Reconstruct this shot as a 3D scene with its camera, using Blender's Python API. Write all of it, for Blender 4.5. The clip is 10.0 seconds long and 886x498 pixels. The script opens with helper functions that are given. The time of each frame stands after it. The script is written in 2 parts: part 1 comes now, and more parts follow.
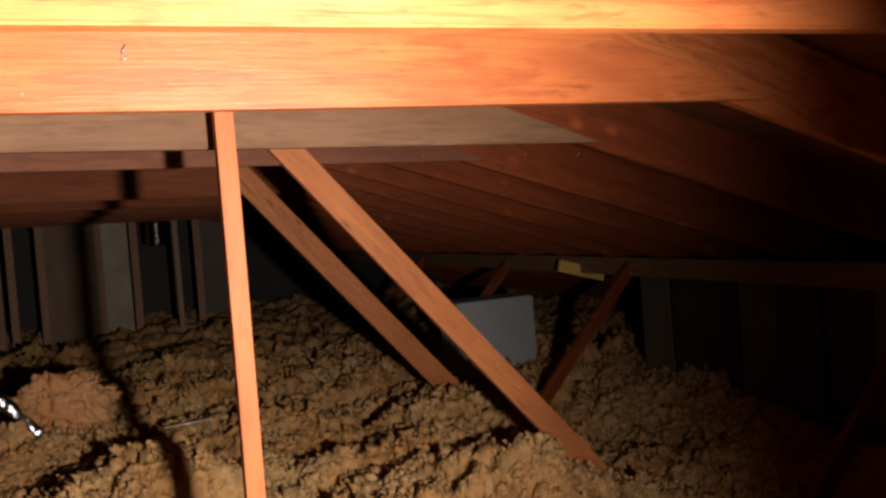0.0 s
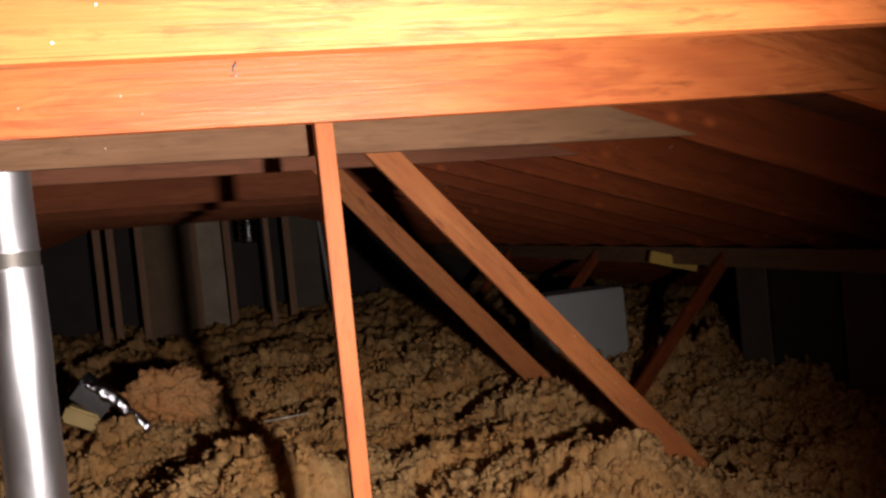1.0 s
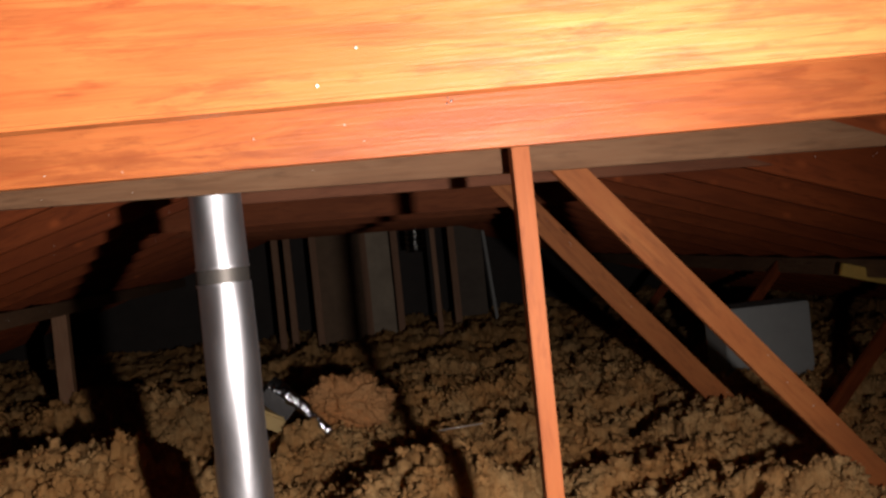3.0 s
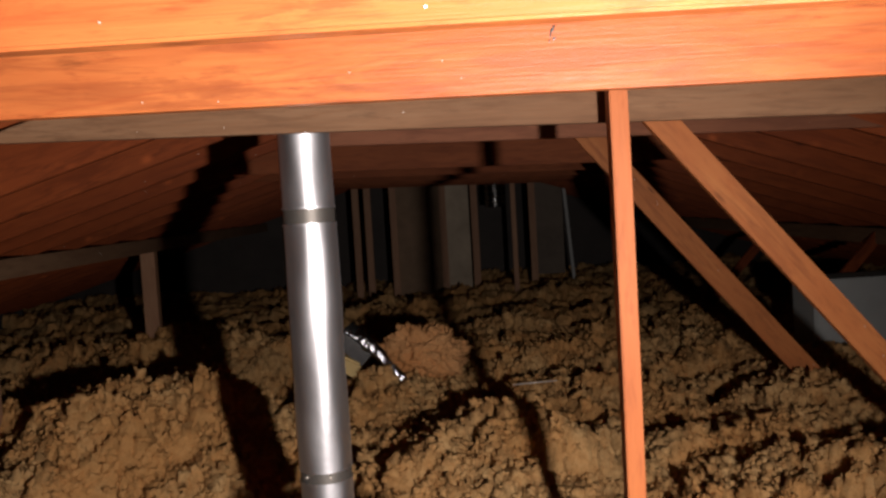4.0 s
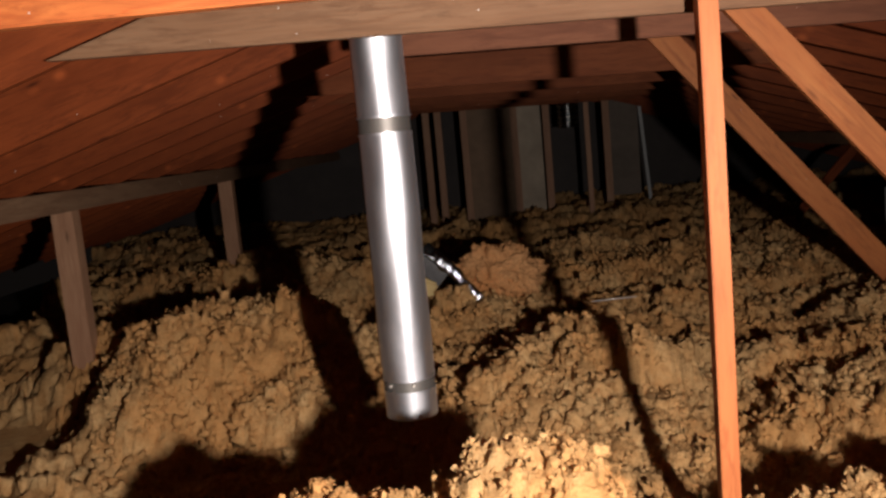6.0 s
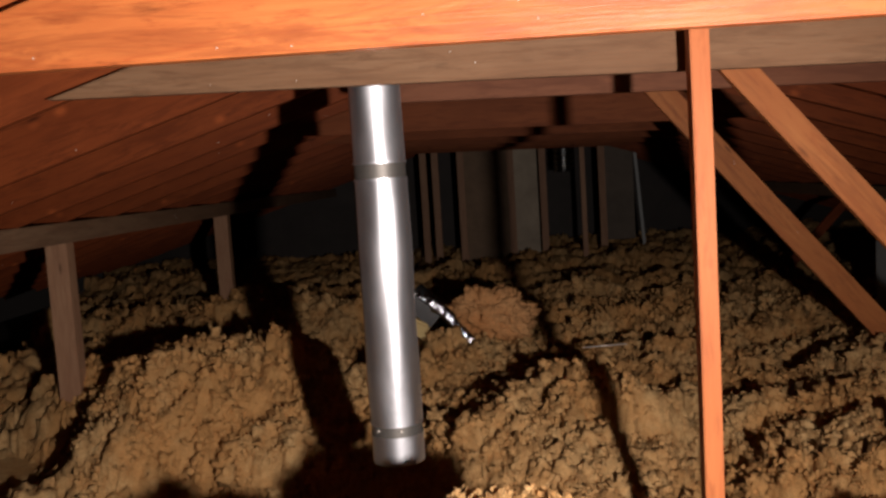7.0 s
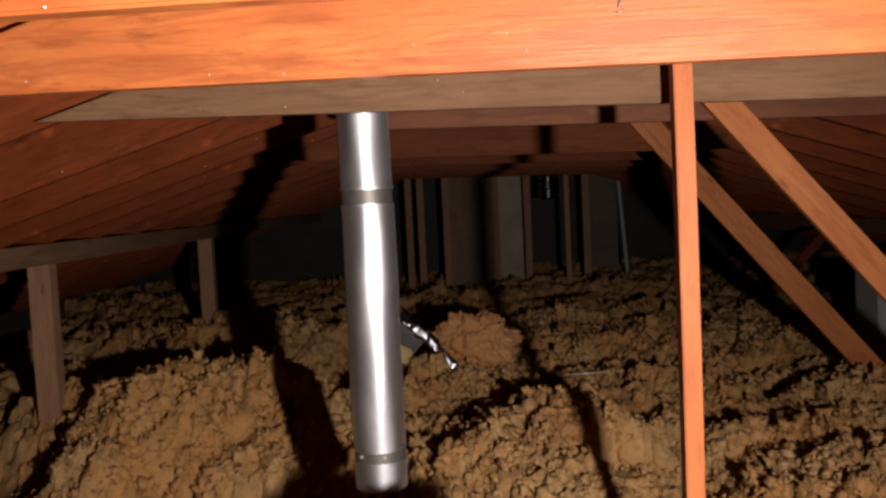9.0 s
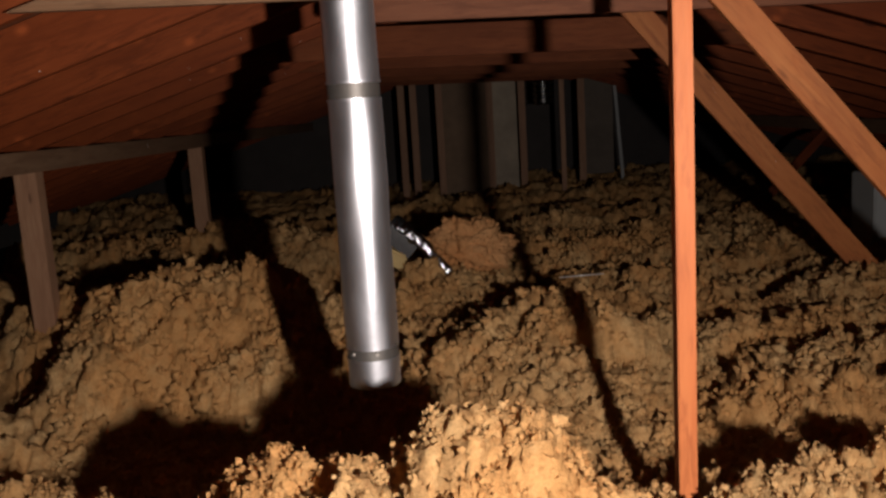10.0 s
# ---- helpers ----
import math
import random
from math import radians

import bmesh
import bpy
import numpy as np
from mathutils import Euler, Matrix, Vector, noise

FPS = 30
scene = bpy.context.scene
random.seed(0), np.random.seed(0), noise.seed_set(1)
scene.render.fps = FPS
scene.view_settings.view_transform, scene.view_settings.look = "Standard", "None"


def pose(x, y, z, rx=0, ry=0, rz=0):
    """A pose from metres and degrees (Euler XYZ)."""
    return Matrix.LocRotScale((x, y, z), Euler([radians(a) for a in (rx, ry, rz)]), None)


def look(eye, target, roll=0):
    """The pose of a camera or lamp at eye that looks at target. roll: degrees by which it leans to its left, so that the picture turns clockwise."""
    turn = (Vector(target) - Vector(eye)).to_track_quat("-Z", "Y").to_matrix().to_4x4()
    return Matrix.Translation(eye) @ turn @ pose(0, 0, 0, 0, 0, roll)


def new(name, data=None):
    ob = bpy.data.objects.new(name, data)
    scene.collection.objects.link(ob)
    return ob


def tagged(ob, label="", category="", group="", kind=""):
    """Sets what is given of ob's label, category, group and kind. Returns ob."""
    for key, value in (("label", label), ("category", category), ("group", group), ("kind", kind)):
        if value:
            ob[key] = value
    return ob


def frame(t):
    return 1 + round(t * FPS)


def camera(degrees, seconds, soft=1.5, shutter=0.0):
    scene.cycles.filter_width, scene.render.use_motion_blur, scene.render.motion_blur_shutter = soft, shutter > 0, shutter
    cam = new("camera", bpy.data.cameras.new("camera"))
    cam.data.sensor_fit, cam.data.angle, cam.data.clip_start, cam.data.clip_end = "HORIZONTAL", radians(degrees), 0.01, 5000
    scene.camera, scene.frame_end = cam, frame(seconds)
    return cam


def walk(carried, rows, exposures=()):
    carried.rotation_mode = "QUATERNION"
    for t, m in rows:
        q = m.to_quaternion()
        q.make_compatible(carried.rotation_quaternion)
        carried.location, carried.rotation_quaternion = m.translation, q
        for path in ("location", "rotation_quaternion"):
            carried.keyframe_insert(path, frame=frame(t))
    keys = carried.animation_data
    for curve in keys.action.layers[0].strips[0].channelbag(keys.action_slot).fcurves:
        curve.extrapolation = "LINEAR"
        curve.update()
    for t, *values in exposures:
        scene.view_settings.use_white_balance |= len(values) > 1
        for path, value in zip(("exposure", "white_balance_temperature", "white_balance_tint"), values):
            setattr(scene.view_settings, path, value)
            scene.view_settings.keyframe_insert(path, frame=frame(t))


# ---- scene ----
cam = camera(54.5, 10.0, soft=2.7)
PATH = [
    (0, (-1.06, 0.806, 1.222), (-0.303, 2.656, 1.15), -4.4),
    (0.5, (-1.074, 0.808, 1.242), (-0.342, 2.669, 1.195), -5.6),
    (1, (-1.099, 0.81, 1.253), (-0.524, 2.724, 1.175), -5.7),
    (1.5, (-1.114, 0.812, 1.248), (-0.605, 2.746, 1.195), -5.1),
    (2, (-1.141, 0.817, 1.261), (-0.748, 2.777, 1.213), -5.5),
    (3.5, (-1.211, 0.845, 1.295), (-1.071, 2.84, 1.28), -4.9),
    (4, (-1.221, 0.871, 1.267), (-1.181, 2.868, 1.156), -3.4),
    (4.5, (-1.233, 0.888, 1.234), (-1.238, 2.876, 1.023), -3.8),
    (5, (-1.248, 0.9, 1.218), (-1.343, 2.88, 0.95), -4.6),
    (6.5, (-1.243, 0.907, 1.2), (-1.388, 2.885, 0.947), -5.1),
    (7, (-1.237, 0.894, 1.229), (-1.356, 2.883, 1.053), -3.6),
    (7.5, (-1.233, 0.877, 1.255), (-1.328, 2.872, 1.158), -2.8),
    (8, (-1.234, 0.86, 1.285), (-1.316, 2.858, 1.277), -2.5),
    (8.5, (-1.236, 0.85, 1.293), (-1.317, 2.848, 1.328), -3.0),
    (9, (-1.242, 0.877, 1.233), (-1.32, 2.872, 1.114), -2.8),
    (9.5, (-1.243, 0.905, 1.186), (-1.351, 2.886, 0.928), -3.2),
    (10, (-1.23, 0.919, 1.18), (-1.309, 2.892, 0.858), -3.5),
]
EXPOSURES = [(0.0, 0.4), (0.5, 0.25), (2.0, 0.15), (3.5, -0.35), (4.0, -0.05), (4.5, 0.1), (5.0, 0.4), (6.5, 0.2), (7.0, 0.05), (7.5, 0.05), (8.5, 0.1), (9.0, 0.0), (9.5, 0.1), (10.0, -0.15)]
walk(cam, [(t, look(eye, target, roll)) for t, eye, target, roll in PATH], EXPOSURES)

# the torch, held beside the camera and a little below it
LAMP = (-0.62, 0.76, 1.04)
lamp_data = bpy.data.lights.new("torch", "SPOT")
lamp_data.energy, lamp_data.color = 460.0, (1.0, 0.875, 0.83)
lamp_data.spot_size, lamp_data.spot_blend, lamp_data.shadow_soft_size = radians(126), 1.0, 0.032
torch = new("torch", lamp_data)
torch.matrix_world = look(LAMP, (-1.60, 3.0, 1.0))

world = bpy.data.worlds.new("attic_dark")
scene.world = world
world.use_nodes = True
world.node_tree.nodes["Background"].inputs[0].default_value = (0.010, 0.008, 0.007, 1)
world.node_tree.nodes["Background"].inputs[1].default_value = 0.3

WOOL_X = -0.75       # middle of the wool field
RIDGE = -1.05        # x of the ridge
TIE_X, TIE_Z = -0.97, 1.4475   # middle of the collar ties and their underside there
TIE_FALL = 0.022     # the ties drop a little towards +x
HALF = 1.41          # half the length of a tie's underside
RAFTER = 0.2         # depth of the rafters
TIE_ROWS = (1.79, 2.38, 3.12, 3.93, 5.60, 6.85, 8.3, 9.6, 11.0)


# ---------------------------------------------------------------- materials
def mat(name):
    m = bpy.data.materials.new(name)
    m.use_nodes = True
    nt = m.node_tree
    return m, nt, nt.nodes["Principled BSDF"]


def node(nt, kind, **values):
    n = nt.nodes.new(kind)
    for key, v in values.items():
        n.inputs[key].default_value = v
    return n


def ramp(nt, fac, stops):
    n = nt.nodes.new("ShaderNodeValToRGB")
    els = n.color_ramp.elements
    while len(els) < len(stops):
        els.new(0.5)
    for e, (p, c) in zip(els, stops):
        e.position, e.color = p, (*c, 1)
    nt.links.new(fac, n.inputs[0])
    return n.outputs[0]


def mixc(nt, fac, a, b, mode="MIX"):
    n = nt.nodes.new("ShaderNodeMix")
    n.data_type, n.blend_type = "RGBA", mode
    for s, v in ((n.inputs["Factor"], fac), (n.inputs["A"], a), (n.inputs["B"], b)):
        if isinstance(v, (int, float)):
            s.default_value = v
        elif isinstance(v, tuple):
            s.default_value = (*v, 1)
        else:
            nt.links.new(v, s)
    return n.outputs["Result"]


def bump(nt, bsdf, height, strength, distance):
    b = node(nt, "ShaderNodeBump", Strength=strength, Distance=distance)
    nt.links.new(height, b.inputs["Height"])
    nt.links.new(b.outputs[0], bsdf.inputs["Normal"])


def wood(name, pale, mid, dark, rough=0.55, stain=0.5, spots=0.0, gloss=0.3):
    """Sawn softwood; the grain runs along the object's own x."""
    m, nt, bsdf = mat(name)
    tc = nt.nodes.new("ShaderNodeTexCoord")
    info = nt.nodes.new("ShaderNodeObjectInfo")
    off = nt.nodes.new("ShaderNodeVectorMath")
    off.operation = "MULTIPLY_ADD"
    off.inputs[1].default_value = (37.0, 19.0, 53.0)
    nt.links.new(info.outputs["Random"], off.inputs[0])
    nt.links.new(tc.outputs["Object"], off.inputs[2])

    def mapped(scale):
        n = nt.nodes.new("ShaderNodeMapping")
        n.inputs["Scale"].default_value = scale
        nt.links.new(off.outputs[0], n.inputs[0])
        return n.outputs[0]

    warp = node(nt, "ShaderNodeTexNoise", Scale=1.0, Detail=2.0, Distortion=0.3)
    nt.links.new(mapped((0.55, 10, 10)), warp.inputs["Vector"])
    rings = nt.nodes.new("ShaderNodeMath")
    rings.operation = "MULTIPLY"
    rings.inputs[1].default_value = 15.0
    nt.links.new(warp.outputs[0], rings.inputs[0])
    wave = nt.nodes.new("ShaderNodeMath")
    wave.operation = "PINGPONG"
    wave.inputs[1].default_value = 1.0
    nt.links.new(rings.outputs[0], wave.inputs[0])
    grain = node(nt, "ShaderNodeTexNoise", Scale=1.0, Detail=6.0, Roughness=0.65)
    nt.links.new(mapped((5, 130, 130)), grain.inputs["Vector"])
    fleck = node(nt, "ShaderNodeTexNoise", Scale=1.0, Detail=5.0, Roughness=0.7, Distortion=0.4)
    nt.links.new(mapped((7, 42, 42)), fleck.inputs["Vector"])
    blot = node(nt, "ShaderNodeTexNoise", Scale=1.0, Detail=4.0, Roughness=0.6)
    nt.links.new(mapped((1.6, 7, 7)), blot.inputs["Vector"])
    grey = node(nt, "ShaderNodeTexNoise", Scale=1.0, Detail=5.0, Roughness=0.7)
    nt.links.new(mapped((3.1, 15, 15)), grey.inputs["Vector"])
    soft = tuple((p + q) / 2 for p, q in zip(mid, dark))
    near = tuple(0.7 * p + 0.3 * q for p, q in zip(pale, mid))
    base = ramp(nt, wave.outputs[0], [(0.0, near), (0.5, pale), (0.9, near), (1.0, mid)])
    base = mixc(nt, ramp(nt, grain.outputs[0], [(0.36, (0.4,) * 3), (0.6, (0.0,) * 3)]), base, mid)
    base = mixc(nt, ramp(nt, fleck.outputs[0], [(0.53, (0.0,) * 3), (0.66, (0.9,) * 3)]), base, soft)
    base = mixc(nt, ramp(nt, blot.outputs[0], [(0.38, (0.8,) * 3), (0.62, (0.0,) * 3)]), base, mid)
    base = mixc(nt, ramp(nt, grey.outputs[0], [(0.62, (0.0,) * 3), (0.76, (stain,) * 3)]), base, tuple(c * 0.5 for c in dark))
    streak = node(nt, "ShaderNodeTexNoise", Scale=1.0, Detail=5.0, Roughness=0.68, Distortion=0.9)
    nt.links.new(mapped((2.6, 24, 24)), streak.inputs["Vector"])
    base = mixc(nt, ramp(nt, streak.outputs[0], [(0.50, (0.0,) * 3), (0.60, (0.55,) * 3), (0.74, (0.85,) * 3)]), base, soft)
    smear = node(nt, "ShaderNodeTexNoise", Scale=1.0, Detail=4.0, Roughness=0.6, Distortion=0.5)
    nt.links.new(mapped((1.3, 3.6, 3.6)), smear.inputs["Vector"])
    base = mixc(nt, ramp(nt, smear.outputs[0], [(0.52, (0.0,) * 3), (0.70, (0.6,) * 3)]), base, tuple(0.55 * p + 0.45 * q for p, q in zip(mid, dark)))
    knots = node(nt, "ShaderNodeTexVoronoi", Scale=1.0)
    nt.links.new(mapped((2.3, 8.5, 8.5)), knots.inputs["Vector"])
    base = mixc(nt, ramp(nt, knots.outputs["Distance"], [(0.04, (0.7,) * 3), (0.10, (0.0,) * 3)]), base, tuple(c * 0.5 for c in dark))
    if spots:
        resin = node(nt, "ShaderNodeTexVoronoi", Scale=1.0)
        nt.links.new(mapped((5.0, 8.0, 8.0)), resin.inputs["Vector"])
        base = mixc(nt, ramp(nt, resin.outputs["Distance"], [(0.06, (spots,) * 3), (0.12, (spots * 0.4,) * 3), (0.19, (0.0,) * 3)]), base, tuple(min(1, c * 1.9) for c in pale))
    nt.links.new(base, bsdf.inputs["Base Color"])
    bsdf.inputs["Roughness"].default_value = rough
    bsdf.inputs["Specular IOR Level"].default_value = gloss
    bump(nt, bsdf, grain.outputs[0], 0.35, 0.004)
    return m


tie_wood = wood("tie_wood", (0.49, 0.162, 0.045), (0.37, 0.094, 0.026), (0.13, 0.036, 0.014), 0.42, 0.85)
# rafters away from the torch: its falloff is put into this darker, redder colour
dim_rafter_wood = wood("dim_rafter_wood", (0.20, 0.048, 0.0125), (0.15, 0.033, 0.0085), (0.055, 0.0125, 0.0045), 0.62, 0.5, 0.55, 0.14)
post_wood = wood("post_wood", (0.52, 0.175, 0.058), (0.45, 0.135, 0.043), (0.27, 0.075, 0.028), 0.55, 0.2, 0.0, 0.2)
strut_wood = wood("strut_wood", (0.46, 0.175, 0.055), (0.38, 0.122, 0.037), (0.15, 0.052, 0.022), 0.6, 0.8, 0.0, 0.2)
purlin_wood = wood("purlin_wood", (0.24, 0.15, 0.085), (0.19, 0.105, 0.058), (0.11, 0.06, 0.034), 0.65)
# farther ties: greyer or redder timber, with the torch's falloff painted in as well
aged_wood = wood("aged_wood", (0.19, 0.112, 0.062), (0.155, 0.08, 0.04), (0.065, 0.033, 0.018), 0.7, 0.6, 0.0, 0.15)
dim_brown_wood = wood("dim_brown_wood", (0.17, 0.070, 0.036), (0.13, 0.05, 0.026), (0.06, 0.023, 0.013), 0.7, 0.5, 0.0, 0.12)
dim_red_wood = wood("dim_red_wood", (0.16, 0.050, 0.018), (0.125, 0.035, 0.012), (0.06, 0.017, 0.007), 0.7, 0.5, 0.0, 0.12)
deck_wood = wood("deck_wood", (0.22, 0.09, 0.045), (0.17, 0.06, 0.03), (0.09, 0.035, 0.02), 0.7)
stud_wood = wood("stud_wood", (0.36, 0.21, 0.12), (0.30, 0.16, 0.09), (0.2, 0.10, 0.055), 0.6)


def plain(name, colour, rough, metal=0.0, scale=9.0, depth=0.25, relief=0.002):
    m, nt, bsdf = mat(name)
    tc = nt.nodes.new("ShaderNodeTexCoord")
    n1 = node(nt, "ShaderNodeTexNoise", Scale=scale, Detail=6.0, Roughness=0.65)
    n2 = node(nt, "ShaderNodeTexNoise", Scale=scale * 9, Detail=3.0)
    for n in (n1, n2):
        nt.links.new(tc.outputs["Object"], n.inputs["Vector"])
    low = tuple(c * (1 - depth) for c in colour)
    col = ramp(nt, n1.outputs[0], [(0.3, low), (0.7, colour)])
    nt.links.new(col, bsdf.inputs["Base Color"])
    bsdf.inputs["Roughness"].default_value, bsdf.inputs["Metallic"].default_value = rough, metal
    bump(nt, bsdf, n2.outputs[0], 0.3, relief)
    return m, nt, bsdf, n1


galv, nt_, bs_, n_ = plain("galvanised_steel", (0.74, 0.76, 0.79), 0.3, 1.0, 5.0, 0.22, 0.0012)
nt_.links.new(ramp(nt_, n_.outputs[0], [(0.3, (0.52,) * 3), (0.7, (0.40,) * 3)]), bs_.inputs["Roughness"])
seam_metal = plain("seam_metal", (0.22, 0.21, 0.19), 0.55, 0.8)[0]
foil_mat = plain("foil", (0.72, 0.73, 0.75), 0.22, 1.0, 30.0, 0.2, 0.004)[0]
foam_mat = plain("yellow_foam", (0.62, 0.46, 0.20), 0.8)[0]
board_mat = plain("pale_board", (0.44, 0.37, 0.27), 0.75, 0, 3.0, 0.35)[0]
brown_board = plain("brown_board", (0.24, 0.155, 0.09), 0.75, 0, 3.0, 0.4)[0]
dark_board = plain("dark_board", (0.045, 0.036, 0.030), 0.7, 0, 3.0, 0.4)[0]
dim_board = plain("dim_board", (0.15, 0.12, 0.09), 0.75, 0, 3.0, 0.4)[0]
duct_mat = plain("duct_metal", (0.35, 0.35, 0.34), 0.22, 1.0, 20.0, 0.3)[0]
white_mat = plain("white_panel", (0.36, 0.38, 0.37), 0.6, 0, 4.0, 0.15)[0]
dark_metal = plain("dark_metal", (0.10, 0.10, 0.10), 0.35, 0.9)[0]
nail_mat = plain("nail_steel", (0.75, 0.70, 0.62), 0.35, 0.3)[0]
yellow_board = plain("yellow_board", (0.75, 0.50, 0.12), 0.6)[0]


def wool(name, a, b, c):
    m, nt, bsdf = mat(name)
    tc = nt.nodes.new("ShaderNodeTexCoord")
    big = node(nt, "ShaderNodeTexNoise", Scale=1.7, Detail=4.0, Roughness=0.6)
    mid = node(nt, "ShaderNodeTexNoise", Scale=22.0, Detail=5.0, Roughness=0.7)
    fine = node(nt, "ShaderNodeTexNoise", Scale=150.0, Detail=4.0, Roughness=0.75)
    for n in (big, mid, fine):
        nt.links.new(tc.outputs["Object"], n.inputs["Vector"])
    col = ramp(nt, mid.outputs[0], [(0.30, c), (0.48, b), (0.68, a)])
    col = mixc(nt, ramp(nt, big.outputs[0], [(0.40, (0.0,) * 3), (0.58, (0.7,) * 3)]), col, tuple(x * k for x, k in zip(b, (0.98, 0.80, 0.62))))
    col = mixc(nt, ramp(nt, fine.outputs[0], [(0.35, (0.35,) * 3), (0.55, (0.0,) * 3)]), col, tuple(x * 0.6 for x in c))
    nt.links.new(col, bsdf.inputs["Base Color"])
    bsdf.inputs["Roughness"].default_value = 0.95
    bsdf.inputs["Specular IOR Level"].default_value = 0.15
    bump(nt, bsdf, fine.outputs[0], 0.9, 0.012)
    return m


wool_mat = wool("mineral_wool", (0.80, 0.545, 0.255), (0.66, 0.405, 0.17), (0.42, 0.235, 0.095))
brown_wool = wool("brown_wool", (0.80, 0.45, 0.20), (0.70, 0.37, 0.155), (0.52, 0.26, 0.11))


# ---------------------------------------------------------------- mesh helpers
def mesh_from(name, bm, material):
    me = bpy.data.meshes.new(name)
    bm.to_mesh(me)
    bm.free()
    if material:
        me.materials.append(material)
    return me


def part(name, bm, material, parent=None, label=""):
    ob = new(name, mesh_from(name, bm, material))
    if parent is not None:
        ob.parent = parent
    return tagged(ob, label)


def thing(name, label, category, group="", kind="", at=(0, 0, 0)):
    ob = new(name)
    ob.empty_display_size = 0.05
    ob.matrix_world = Matrix.Translation(at)
    return tagged(ob, label, category, group, kind)


def stick(length, depth, height, bevel=0.003, cuts=0, wobble=0.0, left=0.0, right=0.0):
    """A sawn stick along x from 0 to length, y 0..depth, z 0..height; left and right: how far each end is cut back at the top."""
    bm = bmesh.new()
    n = max(2, cuts + 2)
    rings = []
    for i in range(n):
        u = i / (n - 1)
        w = wobble * noise.noise((u * 3.0, length * 7.1, height * 13.0))
        ring = []
        for y, z in ((0, 0), (depth, 0), (depth, height), (0, height)):
            x = length * u
            if z > 0:
                x += left * (1 - u) - right * u
            ring.append(bm.verts.new((x, y + w, z + 0.6 * w)))
        rings.append(ring)
    for a, b in zip(rings, rings[1:]):
        for k in range(4):
            bm.faces.new((a[k], a[(k + 1) % 4], b[(k + 1) % 4], b[k]))
    bm.faces.new(rings[0][::-1])
    bm.faces.new(rings[-1])
    bmesh.ops.recalc_face_normals(bm, faces=bm.faces)
    if bevel:
        long_edges = [e for e in bm.edges if len(e.link_faces) == 2 and e.link_faces[0].normal.angle(e.link_faces[1].normal) > 0.8]
        bmesh.ops.bevel(bm, geom=long_edges, offset=bevel, segments=2, affect="EDGES")
    return bm


def between(p, q, up=(0, 0, 1)):
    """The pose whose x runs from p to q and whose z is nearest to up."""
    x = (Vector(q) - Vector(p)).normalized()
    y = Vector(up).cross(x).normalized()
    z = x.cross(y)
    m = Matrix((x, y, z)).transposed().to_4x4()
    m.translation = p
    return m


def tube(radius, z0, z1, segs=40, close=False, rings=2, dent=0.0):
    bm = bmesh.new()
    rows_ = []
    for j in range(rings):
        z = z0 + (z1 - z0) * j / (rings - 1)
        row = []
        for i in range(segs):
            a = 2 * math.pi * i / segs
            r = radius + dent * noise.noise((math.cos(a) * 1.5, math.sin(a) * 1.5, z * 4))
            row.append(bm.verts.new((r * math.cos(a), r * math.sin(a), z)))
        rows_.append(row)
    for a, b in zip(rows_, rows_[1:]):
        for i in range(segs):
            bm.faces.new((a[i], a[(i + 1) % segs], b[(i + 1) % segs], b[i])).smooth = True
    if close:
        bm.faces.new(rows_[0][::-1])
        bm.faces.new(rows_[-1])
    return bm


def roof_z(x):
    """Underside of the rafters."""
    return min(1.48 + 0.31 * (x + 2.38), 1.415 - 0.32 * (x - 0.44))


# ---------------------------------------------------------------- insulation
def hash2(ix, iy, k):
    h = (ix.astype(np.int64) * 374761393 + iy.astype(np.int64) * 668265263 + k * 2147483647) & 0xFFFFFFFF
    h = ((h ^ (h >> 13)) * 1274126177) & 0xFFFFFFFF
    h = ((h ^ (h >> 16)) * 2246822519) & 0xFFFFFFFF
    return ((h ^ (h >> 15)) & 0xFFFFFF) / float(0xFFFFFF)


def vnoise(x, y, k):
    ix, iy = np.floor(x), np.floor(y)
    fx, fy = x - ix, y - iy
    fx, fy = fx * fx * (3 - 2 * fx), fy * fy * (3 - 2 * fy)
    a, b = hash2(ix, iy, k), hash2(ix + 1, iy, k)
    c, d = hash2(ix, iy + 1, k), hash2(ix + 1, iy + 1, k)
    return (a * (1 - fx) + b * fx) * (1 - fy) + (c * (1 - fx) + d * fx) * fy


def clumps(x, y, k):
    """Rounded lumps with sharp cracks between them, each of its own height."""
    ix, iy = np.floor(x), np.floor(y)
    best = np.full(x.shape, 9.0)
    tall = np.zeros(x.shape)
    for dx in (-1, 0, 1):
        for dy in (-1, 0, 1):
            jx, jy = ix + dx, iy + dy
            d = np.hypot(x - jx - hash2(jx, jy, k), y - jy - hash2(jx, jy, k + 1))
            near = d < best
            best = np.where(near, d, best)
            tall = np.where(near, hash2(jx, jy, k + 2), tall)
    return np.sqrt(np.clip(1 - best * best, 0, 1)) * (0.35 + 0.65 * tall)


MOUNDS = [  # x, y, reach across, reach along, height
    (-2.80, 5.30, 0.66, 0.52, 0.40), (-1.36, 2.58, 0.45, 0.30, 0.335), (-0.65, 3.0, 0.5, 0.35, 0.12),
    (-0.9, 4.6, 0.6, 0.5, 0.12), (0.1, 4.0, 0.55, 0.45, 0.10), (-1.56, 3.5, 0.36, 0.30, -0.20),
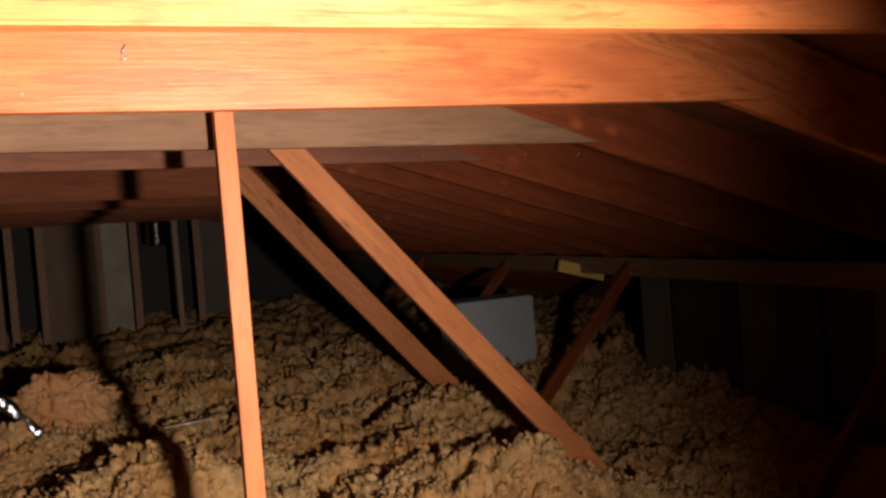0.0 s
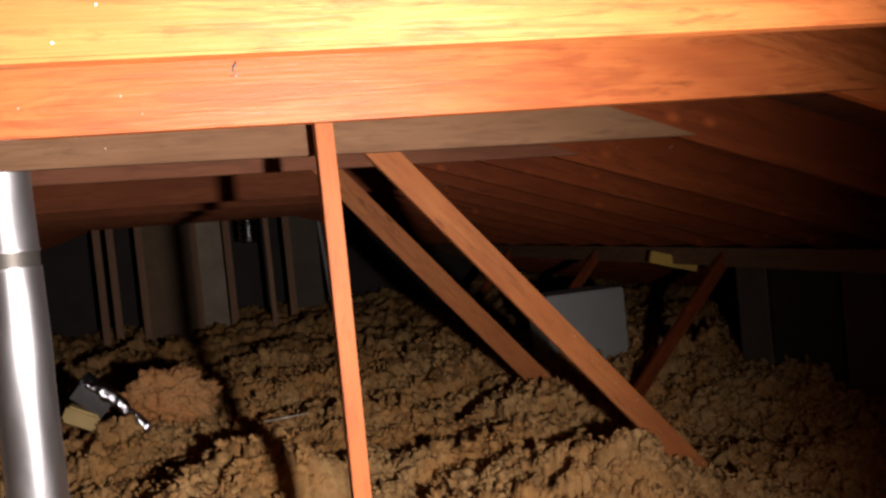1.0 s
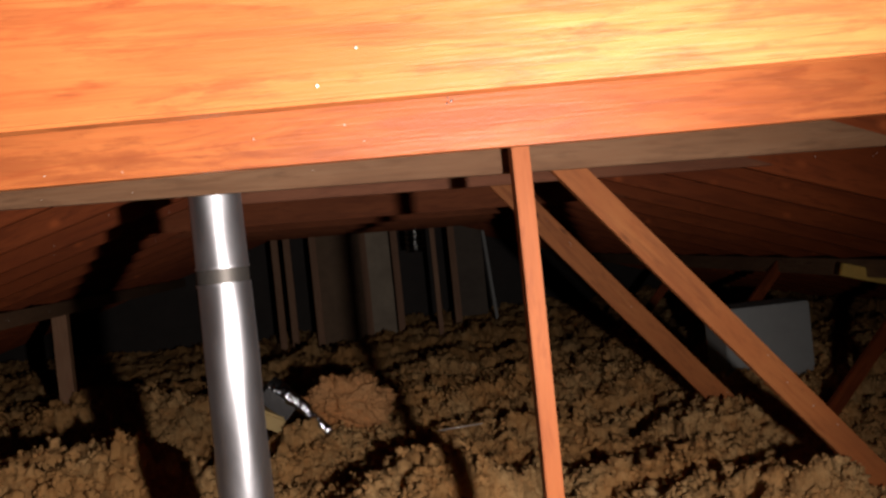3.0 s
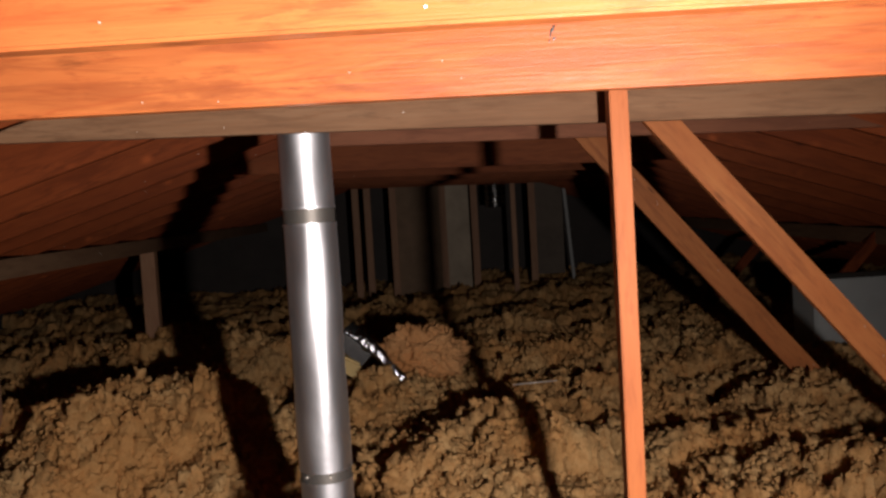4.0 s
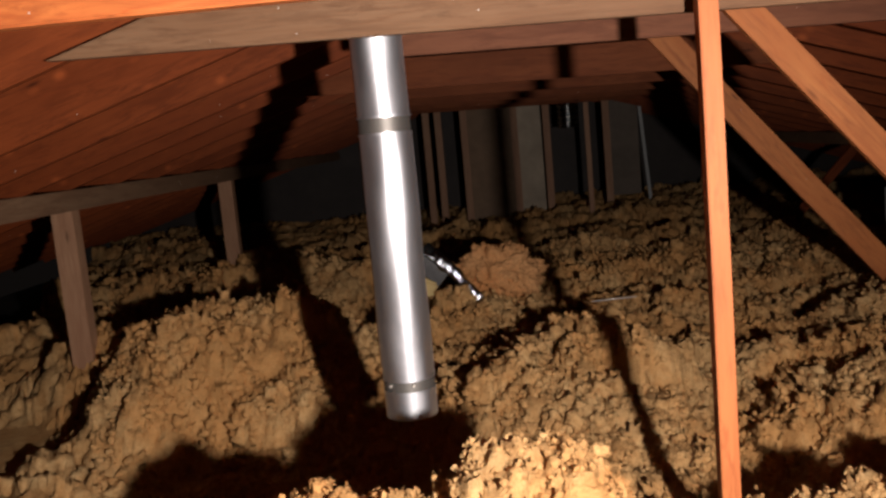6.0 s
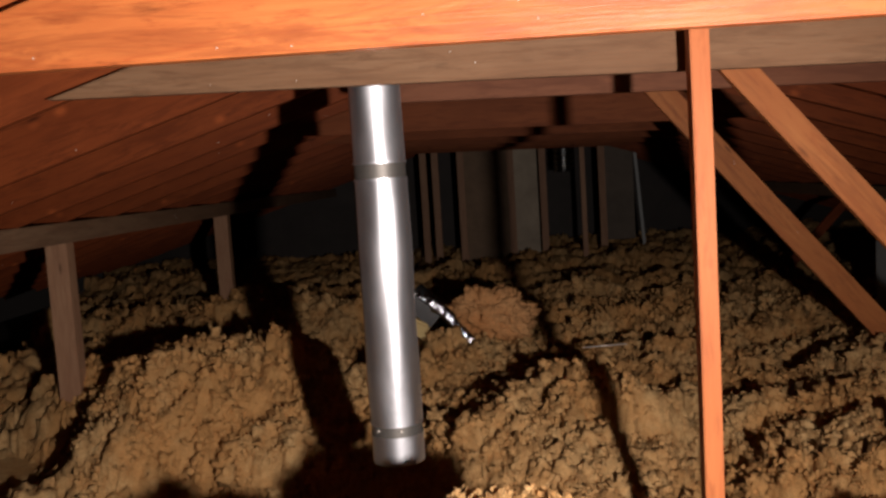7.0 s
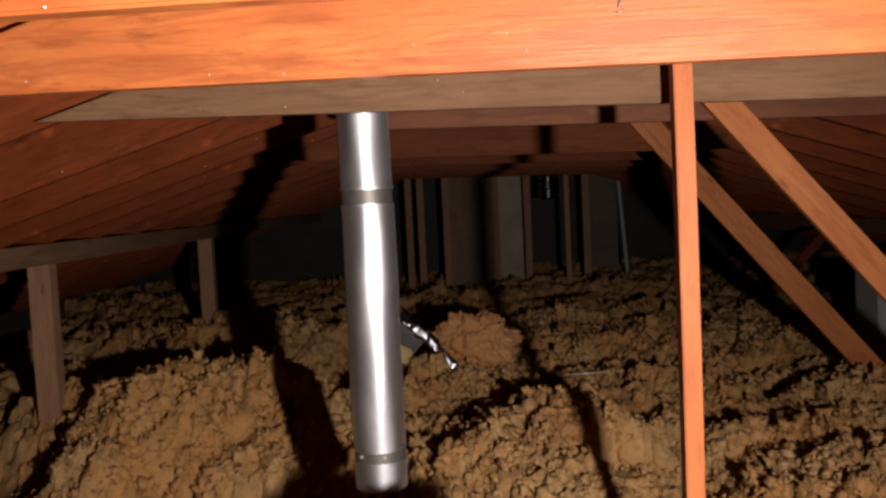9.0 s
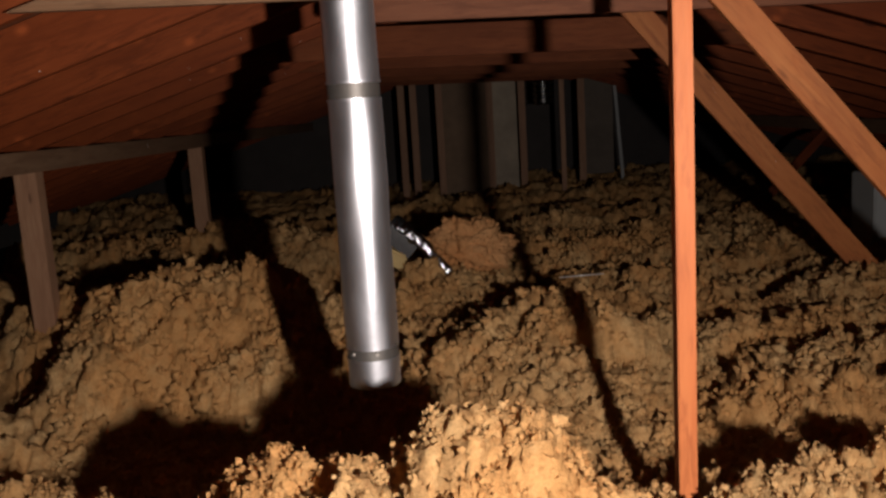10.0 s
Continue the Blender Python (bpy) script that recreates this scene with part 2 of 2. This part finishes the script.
    (-2.4, 4.15, 0.95, 0.42, -0.40), (-1.88, 2.64, 0.28, 0.24, 0.22), (-0.98, 2.76, 0.26, 0.25, 0.06), (-0.22, 2.72, 0.34, 0.28, 0.24), (-4.05, 4.8, 0.7, 0.9, -0.46), (-3.75, 5.75, 0.32, 0.3, 0.22), (-0.35, 3.9, 0.25, 0.6, -0.08), (0.62, 5.35, 0.5, 0.4, 0.14), (0.62, 3.72, 0.34, 0.3, 0.17), (1.45, 5.3, 0.5, 0.5, -0.06), (-1.5, 6.45, 0.4, 0.35, 0.07), (-3.0, 6.9, 1.1, 0.75, -0.36), (1.4, 6.0, 0.6, 0.6, 0.08), (-3.4, 8.6, 0.8, 0.9, 0.12),
]


def wool_sheet():
    nx, ny = 660, 540
    v = np.linspace(0, 1, ny)
    ys = 1.2 + 13.3 * (0.22 * v + 0.78 * v ** 2.3)
    u = np.linspace(-1, 1, nx)
    uu, yy = np.meshgrid(u, ys)
    half = 2.2 + 0.48 * (yy - 1.2)
    mid = WOOL_X + 0.14 * (yy - 1.2)
    xx = mid + uu * half
    z = 0.02 + 0.10 * (vnoise(xx * 0.9, yy * 0.9, 3) - 0.5) + 0.16 * (vnoise(xx * 2.3, yy * 2.3, 5) - 0.5)
    for mx, my, rx, ry, h in MOUNDS:
        z += h * np.exp(-(((xx - mx) / rx) ** 2 + ((yy - my) / ry) ** 2) ** 1.5)
    wx = xx + 0.10 * (vnoise(xx * 6, yy * 6, 11) - 0.5)
    wy = yy + 0.10 * (vnoise(xx * 6, yy * 6, 12) - 0.5)
    a = clumps(wx * 3.6, wy * 3.6, 20)
    b = clumps(wx * 10.0 + 3, wy * 10.0, 30)
    c = clumps(wx * 27.0, wy * 27.0 + 7, 40)
    d = vnoise(xx * 75, yy * 75, 50) - 0.5
    e = vnoise(xx * 140, yy * 140, 55) - 0.5
    rough = 0.5 + 0.9 * vnoise(xx * 1.3, yy * 1.3, 61)
    z += 0.175 * a + rough * (0.112 * b + 0.042 * c + 0.036 * d + 0.02 * e) - 0.16
    xx = xx + 0.05 * (vnoise(xx * 14, yy * 14, 70) - 0.5) + 0.02 * (vnoise(xx * 40, yy * 40, 71) - 0.5)
    yy = yy + 0.05 * (vnoise(xx * 14, yy * 14, 72) - 0.5) + 0.02 * (vnoise(xx * 40, yy * 40, 73) - 0.5)
    grid = np.stack([xx, yy, np.maximum(z, -0.2)], -1)
    idx = np.arange(nx * ny).reshape(ny, nx)
    quads = np.stack([idx[:-1, :-1], idx[:-1, 1:], idx[1:, 1:], idx[1:, :-1]], -1).reshape(-1, 4)
    return grid, quads


def raw_mesh(name, co, faces, material):
    k = faces.shape[1]
    me = bpy.data.meshes.new(name)
    me.vertices.add(len(co))
    me.vertices.foreach_set("co", co.astype(np.float32).ravel())
    me.loops.add(faces.size)
    me.loops.foreach_set("vertex_index", faces.astype(np.int32).ravel())
    me.polygons.add(len(faces))
    me.polygons.foreach_set("loop_start", np.arange(0, faces.size, k, dtype=np.int32))
    me.update(calc_edges=True)
    me.materials.append(material)
    return me


def lump(level, seed, rough):
    """A ragged ball of wool of radius about 1: vertices and triangles."""
    bm = bmesh.new()
    bmesh.ops.create_icosphere(bm, subdivisions=level, radius=1.0)
    for v in bm.verts:
        d = v.co.normalized()
        o = Vector((seed * 7.3, seed * 3.1, seed * 1.7))
        r = 1 + rough * noise.noise(d * 1.6 + o) + 0.7 * rough * noise.noise(d * 3.8 + o) + 0.45 * rough * noise.noise(d * 8.0 + o)
        v.co = d * r
    co = np.array([v.co[:] for v in bm.verts])
    tri = np.array([[v.index for v in f.verts] for f in bm.faces])
    bm.free()
    return co, tri


def scatter(grid, count, level, small, large, near, far, rng):
    """Lumps strewn over the sheet: one mesh's worth of vertices and triangles."""
    ny, nx, _ = grid.shape
    kinds = [lump(level, i + level * 20, 0.95) for i in range(10)]
    flat = grid.reshape(-1, 3)
    ok = flat[(flat[:, 1] > near) & (flat[:, 1] < far) & (np.abs(flat[:, 0] - WOOL_X - 0.12 * (flat[:, 1] - 1)) < 0.9 + 0.55 * (flat[:, 1] - 1.0))]
    pick = ok[rng.integers(0, len(ok), count)]
    cos, tris, base = [], [], 0
    for p in pick:
        co, tri = kinds[rng.integers(0, len(kinds))]
        size = small * (large / small) ** (rng.random() ** 1.6) * min(1.0, max(0.38, (p[1] - 1.2) / 2.8))
        q, _ = np.linalg.qr(rng.normal(size=(3, 3)))
        cos.append((co * (size * rng.uniform(0.7, 1.25, 3))) @ q + p + np.array([0, 0, size * rng.uniform(-0.45, 0.35)]))
        tris.append(tri + base)
        base += len(co)
    return np.concatenate(cos), np.concatenate(tris)


def insulation():
    grid, quads = wool_sheet()
    tagged(new("insulation", raw_mesh("insulation", grid.reshape(-1, 3), quads, wool_mat)),
           "loose tan mineral wool insulation heaped over the attic floor", "insulation", kind="stuff")
    rng = np.random.default_rng(5)
    sets = [scatter(grid, 1300, 3, 0.018, 0.045, 2.3, 5.2, rng), scatter(grid, 4500, 2, 0.008, 0.024, 2.3, 5.4, rng), scatter(grid, 1100, 3, 0.025, 0.055, 4.6, 9.0, rng), scatter(grid, 3600, 2, 0.012, 0.035, 4.0, 7.5, rng)]
    cos, tris, base = [], [], 0
    for c, t in sets:
        cos.append(c)
        tris.append(t + base)
        base += len(c)
    tagged(new("wool_tufts", raw_mesh("wool_tufts", np.concatenate(cos), np.concatenate(tris), wool_mat)),
           "crumbly tan tufts of mineral wool strewn on the heaps", "insulation", kind="stuff")
    ground = grid.reshape(-1, 3)
    y = ground[:, 1]
    ground = ground[(y > 2.3) & (y < 9.0) & (np.abs(ground[:, 0] - WOOL_X - 0.12 * (y - 1)) < 0.9 + 0.55 * (y - 1.0))]
    tufts = np.concatenate(cos)
    at = np.concatenate([ground[rng.integers(0, len(ground), 180000)], tufts[rng.integers(0, len(tufts), 110000)]])
    n = len(at)
    size = (0.0045 + 0.009 * rng.random(n) ** 2) * (1 + 0.12 * np.clip(at[:, 1] - 3.5, 0, 6))
    a = rng.normal(size=(n, 3))
    a /= np.linalg.norm(a, axis=1, keepdims=True)
    b = np.cross(a, rng.normal(size=(n, 3)))
    b /= np.linalg.norm(b, axis=1, keepdims=True)
    c = np.cross(a, b)
    at = at + rng.normal(size=(n, 3)) * 0.003 + np.array([0, 0, 0.003])
    sz = size[:, None]
    quad = np.stack([at - a * sz, at + b * sz * 0.8 + c * sz * 0.3, at + a * sz * 0.9 + c * sz * 0.4, at - b * sz * 0.7], 1).reshape(-1, 3)
    tagged(new("wool_crumbs", raw_mesh("wool_crumbs", quad, np.arange(4 * n).reshape(-1, 4), wool_mat)),
           "fine tan flakes of mineral wool on the heaps", "insulation", kind="stuff")


insulation()


# ---------------------------------------------------------------- the roof frame
def nail_mesh():
    bm = tube(0.0011, 0.0, 0.006, 8, True)
    head = tube(0.0022, 0.006, 0.0072, 8, True)
    me = bpy.data.meshes.new("head")
    head.to_mesh(me)
    head.free()
    bm.from_mesh(me)
    bpy.data.meshes.remove(me)
    return mesh_from("nail", bm, nail_mat)


NAIL = nail_mesh()


def drive_nails(ob, length, height, count, seed, face=0.0):
    rnd = random.Random(seed)
    for i in range(count):
        nail = new("nail", NAIL)
        nail.matrix_world = Matrix.Translation((rnd.uniform(0.1, 0.9) * length, face, rnd.uniform(0.12, 0.88) * height)) @ Matrix.Rotation(radians(90) + rnd.uniform(-0.6, 0.6), 4, "X")
        nail.parent = ob


def collar_tie(k, y):
    height = (0.19, 0.184, 0.165, 0.165, 0.165)[min(k, 4)]
    back = height / 0.33
    cut = 0.80 if k == 3 else 0.0    # one tie stops short behind the flue
    bm = stick(2 * HALF + 0.02 - cut, 0.038, height, 0.004, 14, 0.004, 0.0 if cut else back, back)
    # wood darkens row by row, partly standing in for fading torchlight
    ob = new("collar_tie", mesh_from("collar_tie", bm, (tie_wood, tie_wood, aged_wood, dim_brown_wood, dim_red_wood)[min(k, 4)]))
    fall = Matrix.Rotation((-0.008, 0.004)[k] if k < 2 else TIE_FALL, 4, "Y")
    ob.matrix_world = Matrix.Translation((TIE_X, y, TIE_Z + (0.008, 0.0, 0.006, 0.024, 0.0)[min(k, 4)])) @ fall @ Matrix.Translation((cut - HALF - 0.01, 0, 0))
    rnd = random.Random(100 + k)
    for i in range(7 if k < 4 else 3):
        x, z = rnd.uniform(0.35, 2.5), rnd.choice((rnd.uniform(0.004, 0.03), rnd.uniform(0.02, 0.12)))
        nail = new("nail", NAIL)
        nail.matrix_world = Matrix.Translation((x, 0.004, z)) @ Matrix.Rotation(rnd.uniform(-0.5, 0.5), 4, "Z") @ Matrix.Rotation(radians(90) + rnd.uniform(-0.7, 0.7), 4, "X")
        nail.scale = (0.7, 0.7, rnd.uniform(0.4, 1.1))
        nail.parent = ob
    if k == 1:
        for x, z, w, h, a in ((1.412, 0.107, 0.003, 0.010, 0.4), (1.408, 0.100, 0.002, 0.012, 0.2), (1.413, 0.090, 0.003, 0.005, 0.9), (1.405, 0.086, 0.002, 0.004, 0.1), (1.562, 0.104, 0.0014, 0.012, 0.15)):
            bm = bmesh.new()
            bmesh.ops.create_icosphere(bm, subdivisions=2, radius=1.0)
            bmesh.ops.transform(bm, matrix=Matrix.Translation((x, 0.0, z)) @ Matrix.Rotation(a, 4, "Y") @ Matrix.Diagonal((w, 0.0015, h, 1)), verts=bm.verts)
            part("split", bm, dark_metal, ob, "small dark split in the timber")
    return tagged(ob, "orange-brown sawn timber collar tie across the rafters" if k < 2 else "dull grey-brown timber collar tie across the rafters, partly darkened for torch falloff", "beam", "collar ties")


for k, y in enumerate(TIE_ROWS):
    collar_tie(k, y)


RAFTER_ROWS = (0.0, 0.6, 1.2, 1.79, 2.38, 3.12, 3.93, 4.50, 5.05, 5.60, 6.22, 6.85, 7.55, 8.3, 8.95, 9.6, 10.3, 11.0, 11.65, 12.3, 12.95, 13.6)


def rafter(k, y, side):
    sag = 0.012 * noise.noise((k * 1.7, side * 5.3, 0.4))
    far = RIDGE + side * (6.0 if side > 0 else 5.8)
    p = (RIDGE, y + 0.041, roof_z(RIDGE) + sag)
    q = (far, y + 0.041, roof_z(far) + 0.5 * sag)
    lo, hi = (q, p) if side < 0 else (p, q)
    length = (Vector(hi) - Vector(lo)).length
    # near rafters keep the lit orange tone, the rest get the falloff-darkened one
    ob = new("rafter", mesh_from("rafter", stick(length, 0.038, RAFTER, 0.004, 10, 0.006), tie_wood if y < 2.5 else dim_rafter_wood))
    ob.matrix_world = between(lo, hi)
    if 3 < k < 12 and side < 0:
        drive_nails(ob, length, RAFTER * 0.4, 4, 300 + k)
    return tagged(ob, "orange-brown sawn timber rafter beside a collar tie" if y < 2.5 else "reddish-brown sawn timber rafter sloping down to the eave, toned darker for torch falloff", "rafter", "rafters")


for k, y in enumerate(RAFTER_ROWS):
    for side in (-1, 1):
        rafter(k, y, side)


def roof_deck(side):
    """Boards on the rafters, laid along the ridge, each a piece of its own thickness."""
    deck = thing("roof_deck", "dark reddish roof boards laid over the rafters", "roof", kind="structure")
    n = 30
    step = 6.05 / n
    pitch = 0.32 if side > 0 else 0.31
    shared = mesh_from("deck_board", stick(15.8, step * math.hypot(1, pitch) - 0.004, 0.02, 0), deck_wood)
    for i in range(n):
        x = RIDGE + side * (i * step if side > 0 else (i + 1) * step)
        ob = new("deck_board", shared)
        z = roof_z(x) + (RAFTER + 0.014) * math.hypot(1, pitch)
        ob.matrix_world = Matrix.Translation((x, -1.2, z)) @ Matrix.Rotation(math.atan(pitch) * side, 4, "Y") @ Matrix.Rotation(radians(90), 4, "Z") @ Matrix.Diagonal((1, -1, 1, 1))
        ob.parent = deck
    return deck


for side in (-1, 1):
    roof_deck(side)


def purlin(side):
    x = -3.65 if side < 0 else 2.10
    deep = 0.115
    z = roof_z(x) - deep
    ob = new("purlin", mesh_from("purlin", stick(15.0, 0.09, deep, 0.004, 30, 0.008), purlin_wood))
    ob.matrix_world = Matrix.Translation((x + 0.045, -1.0, z)) @ Matrix.Rotation(radians(90), 4, "Z")
    drive_nails(ob, 15.0, deep, 12, 77, -0.001)
    tagged(ob, "long grey-brown timber purlin under the rafters", "purlin", "purlins")
    return x, z


def upright(name, x, y, z0, z1, w, d, material, label, group=""):
    bm = stick(z1 - z0, d, w, 0.003, 8, 0.004)
    ob = new(name, mesh_from(name, bm, material))
    # stick's x is up, its y runs along world y, its z along world -x
    ob.matrix_world = Matrix.Translation((x + w / 2, y, z0)) @ Matrix.Rotation(radians(-90), 4, "Y")
    return tagged(ob, label, "post", group)


PX_LEFT, PZ = purlin(-1)
PX_RIGHT, PZ_RIGHT = purlin(1)
for y in (2.6, 5.55, 8.5):
    upright("purlin_post", PX_LEFT - 0.028, y, -0.22, PZ, 0.125, 0.09, stud_wood, "brown timber post holding up the purlin", "purlin posts")

upright("centre_post", -0.724, 3.0, -0.05, 1.76, 0.046, 0.056, post_wood, "narrow orange timber post with a knot, nailed to a collar tie")


def strut(name, p, q, wide, thick, material, label, group):
    """A flat strut in a plane across the attic, from p down to q."""
    bm = stick((Vector(q) - Vector(p)).length, thick, wide, 0.003, 12, 0.004)
    for v in bm.verts:
        v.co.z -= wide / 2
    ob = new(name, mesh_from(name, bm, material))
    ob.matrix_world = between(p, q)
    if wide > 0.06:
        drive_nails(ob, (Vector(q) - Vector(p)).length, wide * 0.5, 5, int(1000 * wide + 10 * p[1]))
    return tagged(ob, label, "strut", group)


for (x0, z0), (x1, z1), y, wide in (((-0.62, 1.80), (1.03, -0.135), 3.888, 0.098), ((-0.57, 1.89), (1.085, -0.06), 5.558, 0.126)):
    strut("diagonal_strut", (x0, y, z0), (x1, y, z1), wide, 0.038, strut_wood,
          "orange timber strut slanting from the ridge into the wool", "diagonal struts")
for y in (3.27, 5.4, 7.1, 9.0):
    strut("eave_strut", (PX_RIGHT + 0.01, y, PZ_RIGHT + 0.09), (PX_RIGHT - 0.85, y, PZ_RIGHT - 0.84), 0.08, 0.038, dim_rafter_wood,
          "dark brown timber strut slanting from the purlin inwards", "eave struts")


# ---------------------------------------------------------------- flue pipe
def flue():
    x, y, r = -1.570, 3.50, 0.081
    ob = thing("flue_pipe", "galvanised steel flue pipe standing up through the attic", "pipe", at=(x, y, 0))
    part("lower_section", tube(r, 0.475, 1.225, 64, rings=60, dent=0.0042), galv, ob)
    part("upper_section", tube(r * 0.985, 1.268, 2.05, 64, rings=60, dent=0.0042), galv, ob)
    part("joint_band", tube(r * 0.97, 1.215, 1.274, 64), seam_metal, ob, "dull dark joint between the pipe sections")
    for z in (1.272, 1.221, 0.474, 0.436):
        part("bead", tube(r * 1.014, z - 0.0035, z + 0.0035, 64), galv, ob)
    part("collar", tube(r * 0.985, 0.434, 0.478, 64), seam_metal, ob, "dull band near the lower end")
    part("end_section", tube(r * 1.0, 0.35, 0.436, 64, rings=8, dent=0.003), galv, ob)
    for a_ in (-2.2, -1.3):
        screw = tube(0.004, 0.0, 0.006, 10, True)
        bmesh.ops.transform(screw, matrix=Matrix.Translation((r * math.cos(a_), r * math.sin(a_), 0.460)) @ Matrix.Rotation(a_, 4, "Z") @ Matrix.Rotation(radians(90), 4, "Y"), verts=screw.verts)
        part("screw", screw, nail_mat, ob)


flue()


# ---------------------------------------------------------------- far end
def box_bm(x0, x1, y0, y1, z0, z1, bevel=0.004):
    bm = stick(x1 - x0, y1 - y0, z1 - z0, bevel)
    bmesh.ops.translate(bm, verts=bm.verts, vec=(x0, y0, z0))
    return bm


def loose(name, bm, material, label, category, group="", kind=""):
    return tagged(part(name, bm, material), label, category, group, kind)


WY = 12.5
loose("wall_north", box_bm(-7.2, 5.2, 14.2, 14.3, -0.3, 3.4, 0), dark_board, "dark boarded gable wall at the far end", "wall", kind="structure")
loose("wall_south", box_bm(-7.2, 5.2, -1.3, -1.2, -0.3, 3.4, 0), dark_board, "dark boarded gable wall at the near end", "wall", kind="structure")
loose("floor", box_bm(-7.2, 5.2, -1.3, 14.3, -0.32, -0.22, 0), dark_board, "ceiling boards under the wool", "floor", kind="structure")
for x0, x1, m in ((-1.60, -1.00, brown_board), (-0.93, -0.61, board_mat)):
    loose("wall_board", box_bm(x0, x1, WY, WY + 0.02, -0.05, 1.75), m, "pale upright board between timber studs", "board", "far boards")
for x in (-2.13, -1.97, -1.63, -0.965, -0.54, 0.24):
    upright("stud", x, WY - 0.06, -0.1, 1.8, 0.09, 0.05, stud_wood, "brown timber stud at the far end", "far studs")
loose("grey_panel", box_bm(0.28, 0.66, WY, WY + 0.03, 0.2, 1.55), dim_board, "dark grey upright panel at the far end", "panel")
strut("panel_trim", (0.67, WY - 0.03, 1.6), (0.77, WY - 0.03, 0.1), 0.04, 0.03, white_mat, "pale leaning trim beside the dark panel", "far trims")
upright("far_post", -0.10, 11.6, -0.15, 1.8, 0.06, 0.05, stud_wood, "thin brown timber post in the distance")


def flex_duct():
    bm = bmesh.new()
    segs, n = 24, 96
    rows_ = []
    for j in range(n):
        z = 0.95 + 0.85 * j / (n - 1)
        r = 0.125 + 0.016 * math.cos(j * math.pi / 4)
        rows_.append([bm.verts.new((r * math.cos(2 * math.pi * i / segs), r * math.sin(2 * math.pi * i / segs), z)) for i in range(segs)])
    for a, b in zip(rows_, rows_[1:]):
        for i in range(segs):
            bm.faces.new((a[i], a[(i + 1) % segs], b[(i + 1) % segs], b[i])).smooth = True
    ob = loose("flexible_duct", bm, duct_mat, "ribbed shiny metal flexible duct beside the boards", "duct")
    ob.matrix_world = Matrix.Translation((-0.27, 12.25, 0.2))


flex_duct()

# right side: a low wall of upright boards along the purlin, a duct box and a cleat beyond it
for i in range(11):
    y0 = 2.25 + i * 0.305
    x0 = PX_RIGHT + 0.19 + 0.012 * (i % 2)
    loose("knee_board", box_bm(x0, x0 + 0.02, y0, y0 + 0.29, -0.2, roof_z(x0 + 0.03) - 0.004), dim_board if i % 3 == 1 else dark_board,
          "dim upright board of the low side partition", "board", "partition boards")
loose("white_box", box_bm(1.38, 2.02, 6.60, 6.95, -0.1, 0.585, 0.01), white_mat, "pale grey-white duct box half sunk in the wool", "box")
strut("yellow_board", (1.90, 5.95, 0.835), (2.25, 5.95, 0.735), 0.08, 0.03, yellow_board, "short bright yellow board nailed under the purlin", "yellow boards")


# ---------------------------------------------------------------- foil scrap
def foil_scrap():
    ob = thing("foil_duct_scrap", "crumpled foil duct scrap lying on the wool beside yellow foam", "duct", at=(-1.55, 6.30, 0.0))
    top, low = Vector((-0.20, 0.10, 0.47)), Vector((0.20, -0.06, 0.11))
    length = (low - top).length
    bm = tube(0.062, 0.0, length, 28, rings=60, dent=0.02)
    for v in bm.verts:
        u = v.co.z / length
        fold = 1 + 0.35 * noise.noise((u * 9.0, 3 * v.co.x / 0.06, 1.7)) + 0.2 * noise.noise((u * 25.0, 0.3, v.co.y / 0.03))
        squash = 0.95 - 0.55 * u
        v.co.x *= squash * fold
        v.co.y *= 0.6 * fold
        v.co.y += 0.02 * math.sin(u * 5)
    turn = (low - top).to_track_quat("Z", "Y").to_matrix().to_4x4()
    bmesh.ops.transform(bm, matrix=Matrix.Translation(top) @ turn, verts=bm.verts)
    part("foil_sleeve", bm, foil_mat, ob)
    bm = tube(0.056, -0.012, 0.05, 28, rings=4, dent=0.01)
    bmesh.ops.transform(bm, matrix=Matrix.Translation(top) @ turn, verts=bm.verts)
    part("dark_mouth", bm, dark_metal, ob, "dark open mouth of the foil sleeve")
    bm = box_bm(-0.11, 0.11, -0.012, 0.012, -0.05, 0.05, 0.004)
    bmesh.ops.transform(bm, matrix=Matrix.Translation((-0.17, 0.02, 0.36)) @ Matrix.Rotation(radians(42), 4, "Y"), verts=bm.verts)
    part("dark_plate", bm, dark_metal, ob, "dark metal plate behind the foil")
    bm = box_bm(-0.10, 0.10, -0.06, 0.06, -0.05, 0.05, 0.015)
    bmesh.ops.transform(bm, matrix=Matrix.Translation((-0.23, 0.03, 0.27)) @ Matrix.Rotation(radians(28), 4, "Y"), verts=bm.verts)
    part("foam_block", bm, foam_mat, ob, "pale yellow foam block")
    return ob


foil_scrap()


def brown_clump():
    co, tri = lump(6, 77, 0.30)
    crumb = np.array([noise.noise(Vector(c) * 14) + 0.6 * noise.noise(Vector(c) * 31) for c in co])
    co = co * (1 + 0.11 * crumb)[:, None]
    co = co * np.array([0.27, 0.19, 0.20]) + np.array([-1.28, 6.62, 0.24])
    tagged(new("wool_clump", raw_mesh("wool_clump", co, tri, brown_wool)), "rounded orange-brown lump of mineral wool on the heap", "insulation clump")


brown_clump()

bm = tube(0.004, 0.0, 0.26, 8, True)
wire = loose("metal_wire", bm, nail_mat, "short bright metal wire lying on the wool", "wire")
wire.matrix_world = Matrix.Translation((-0.76, 5.85, 0.17)) @ Matrix.Rotation(radians(88), 4, "Y")
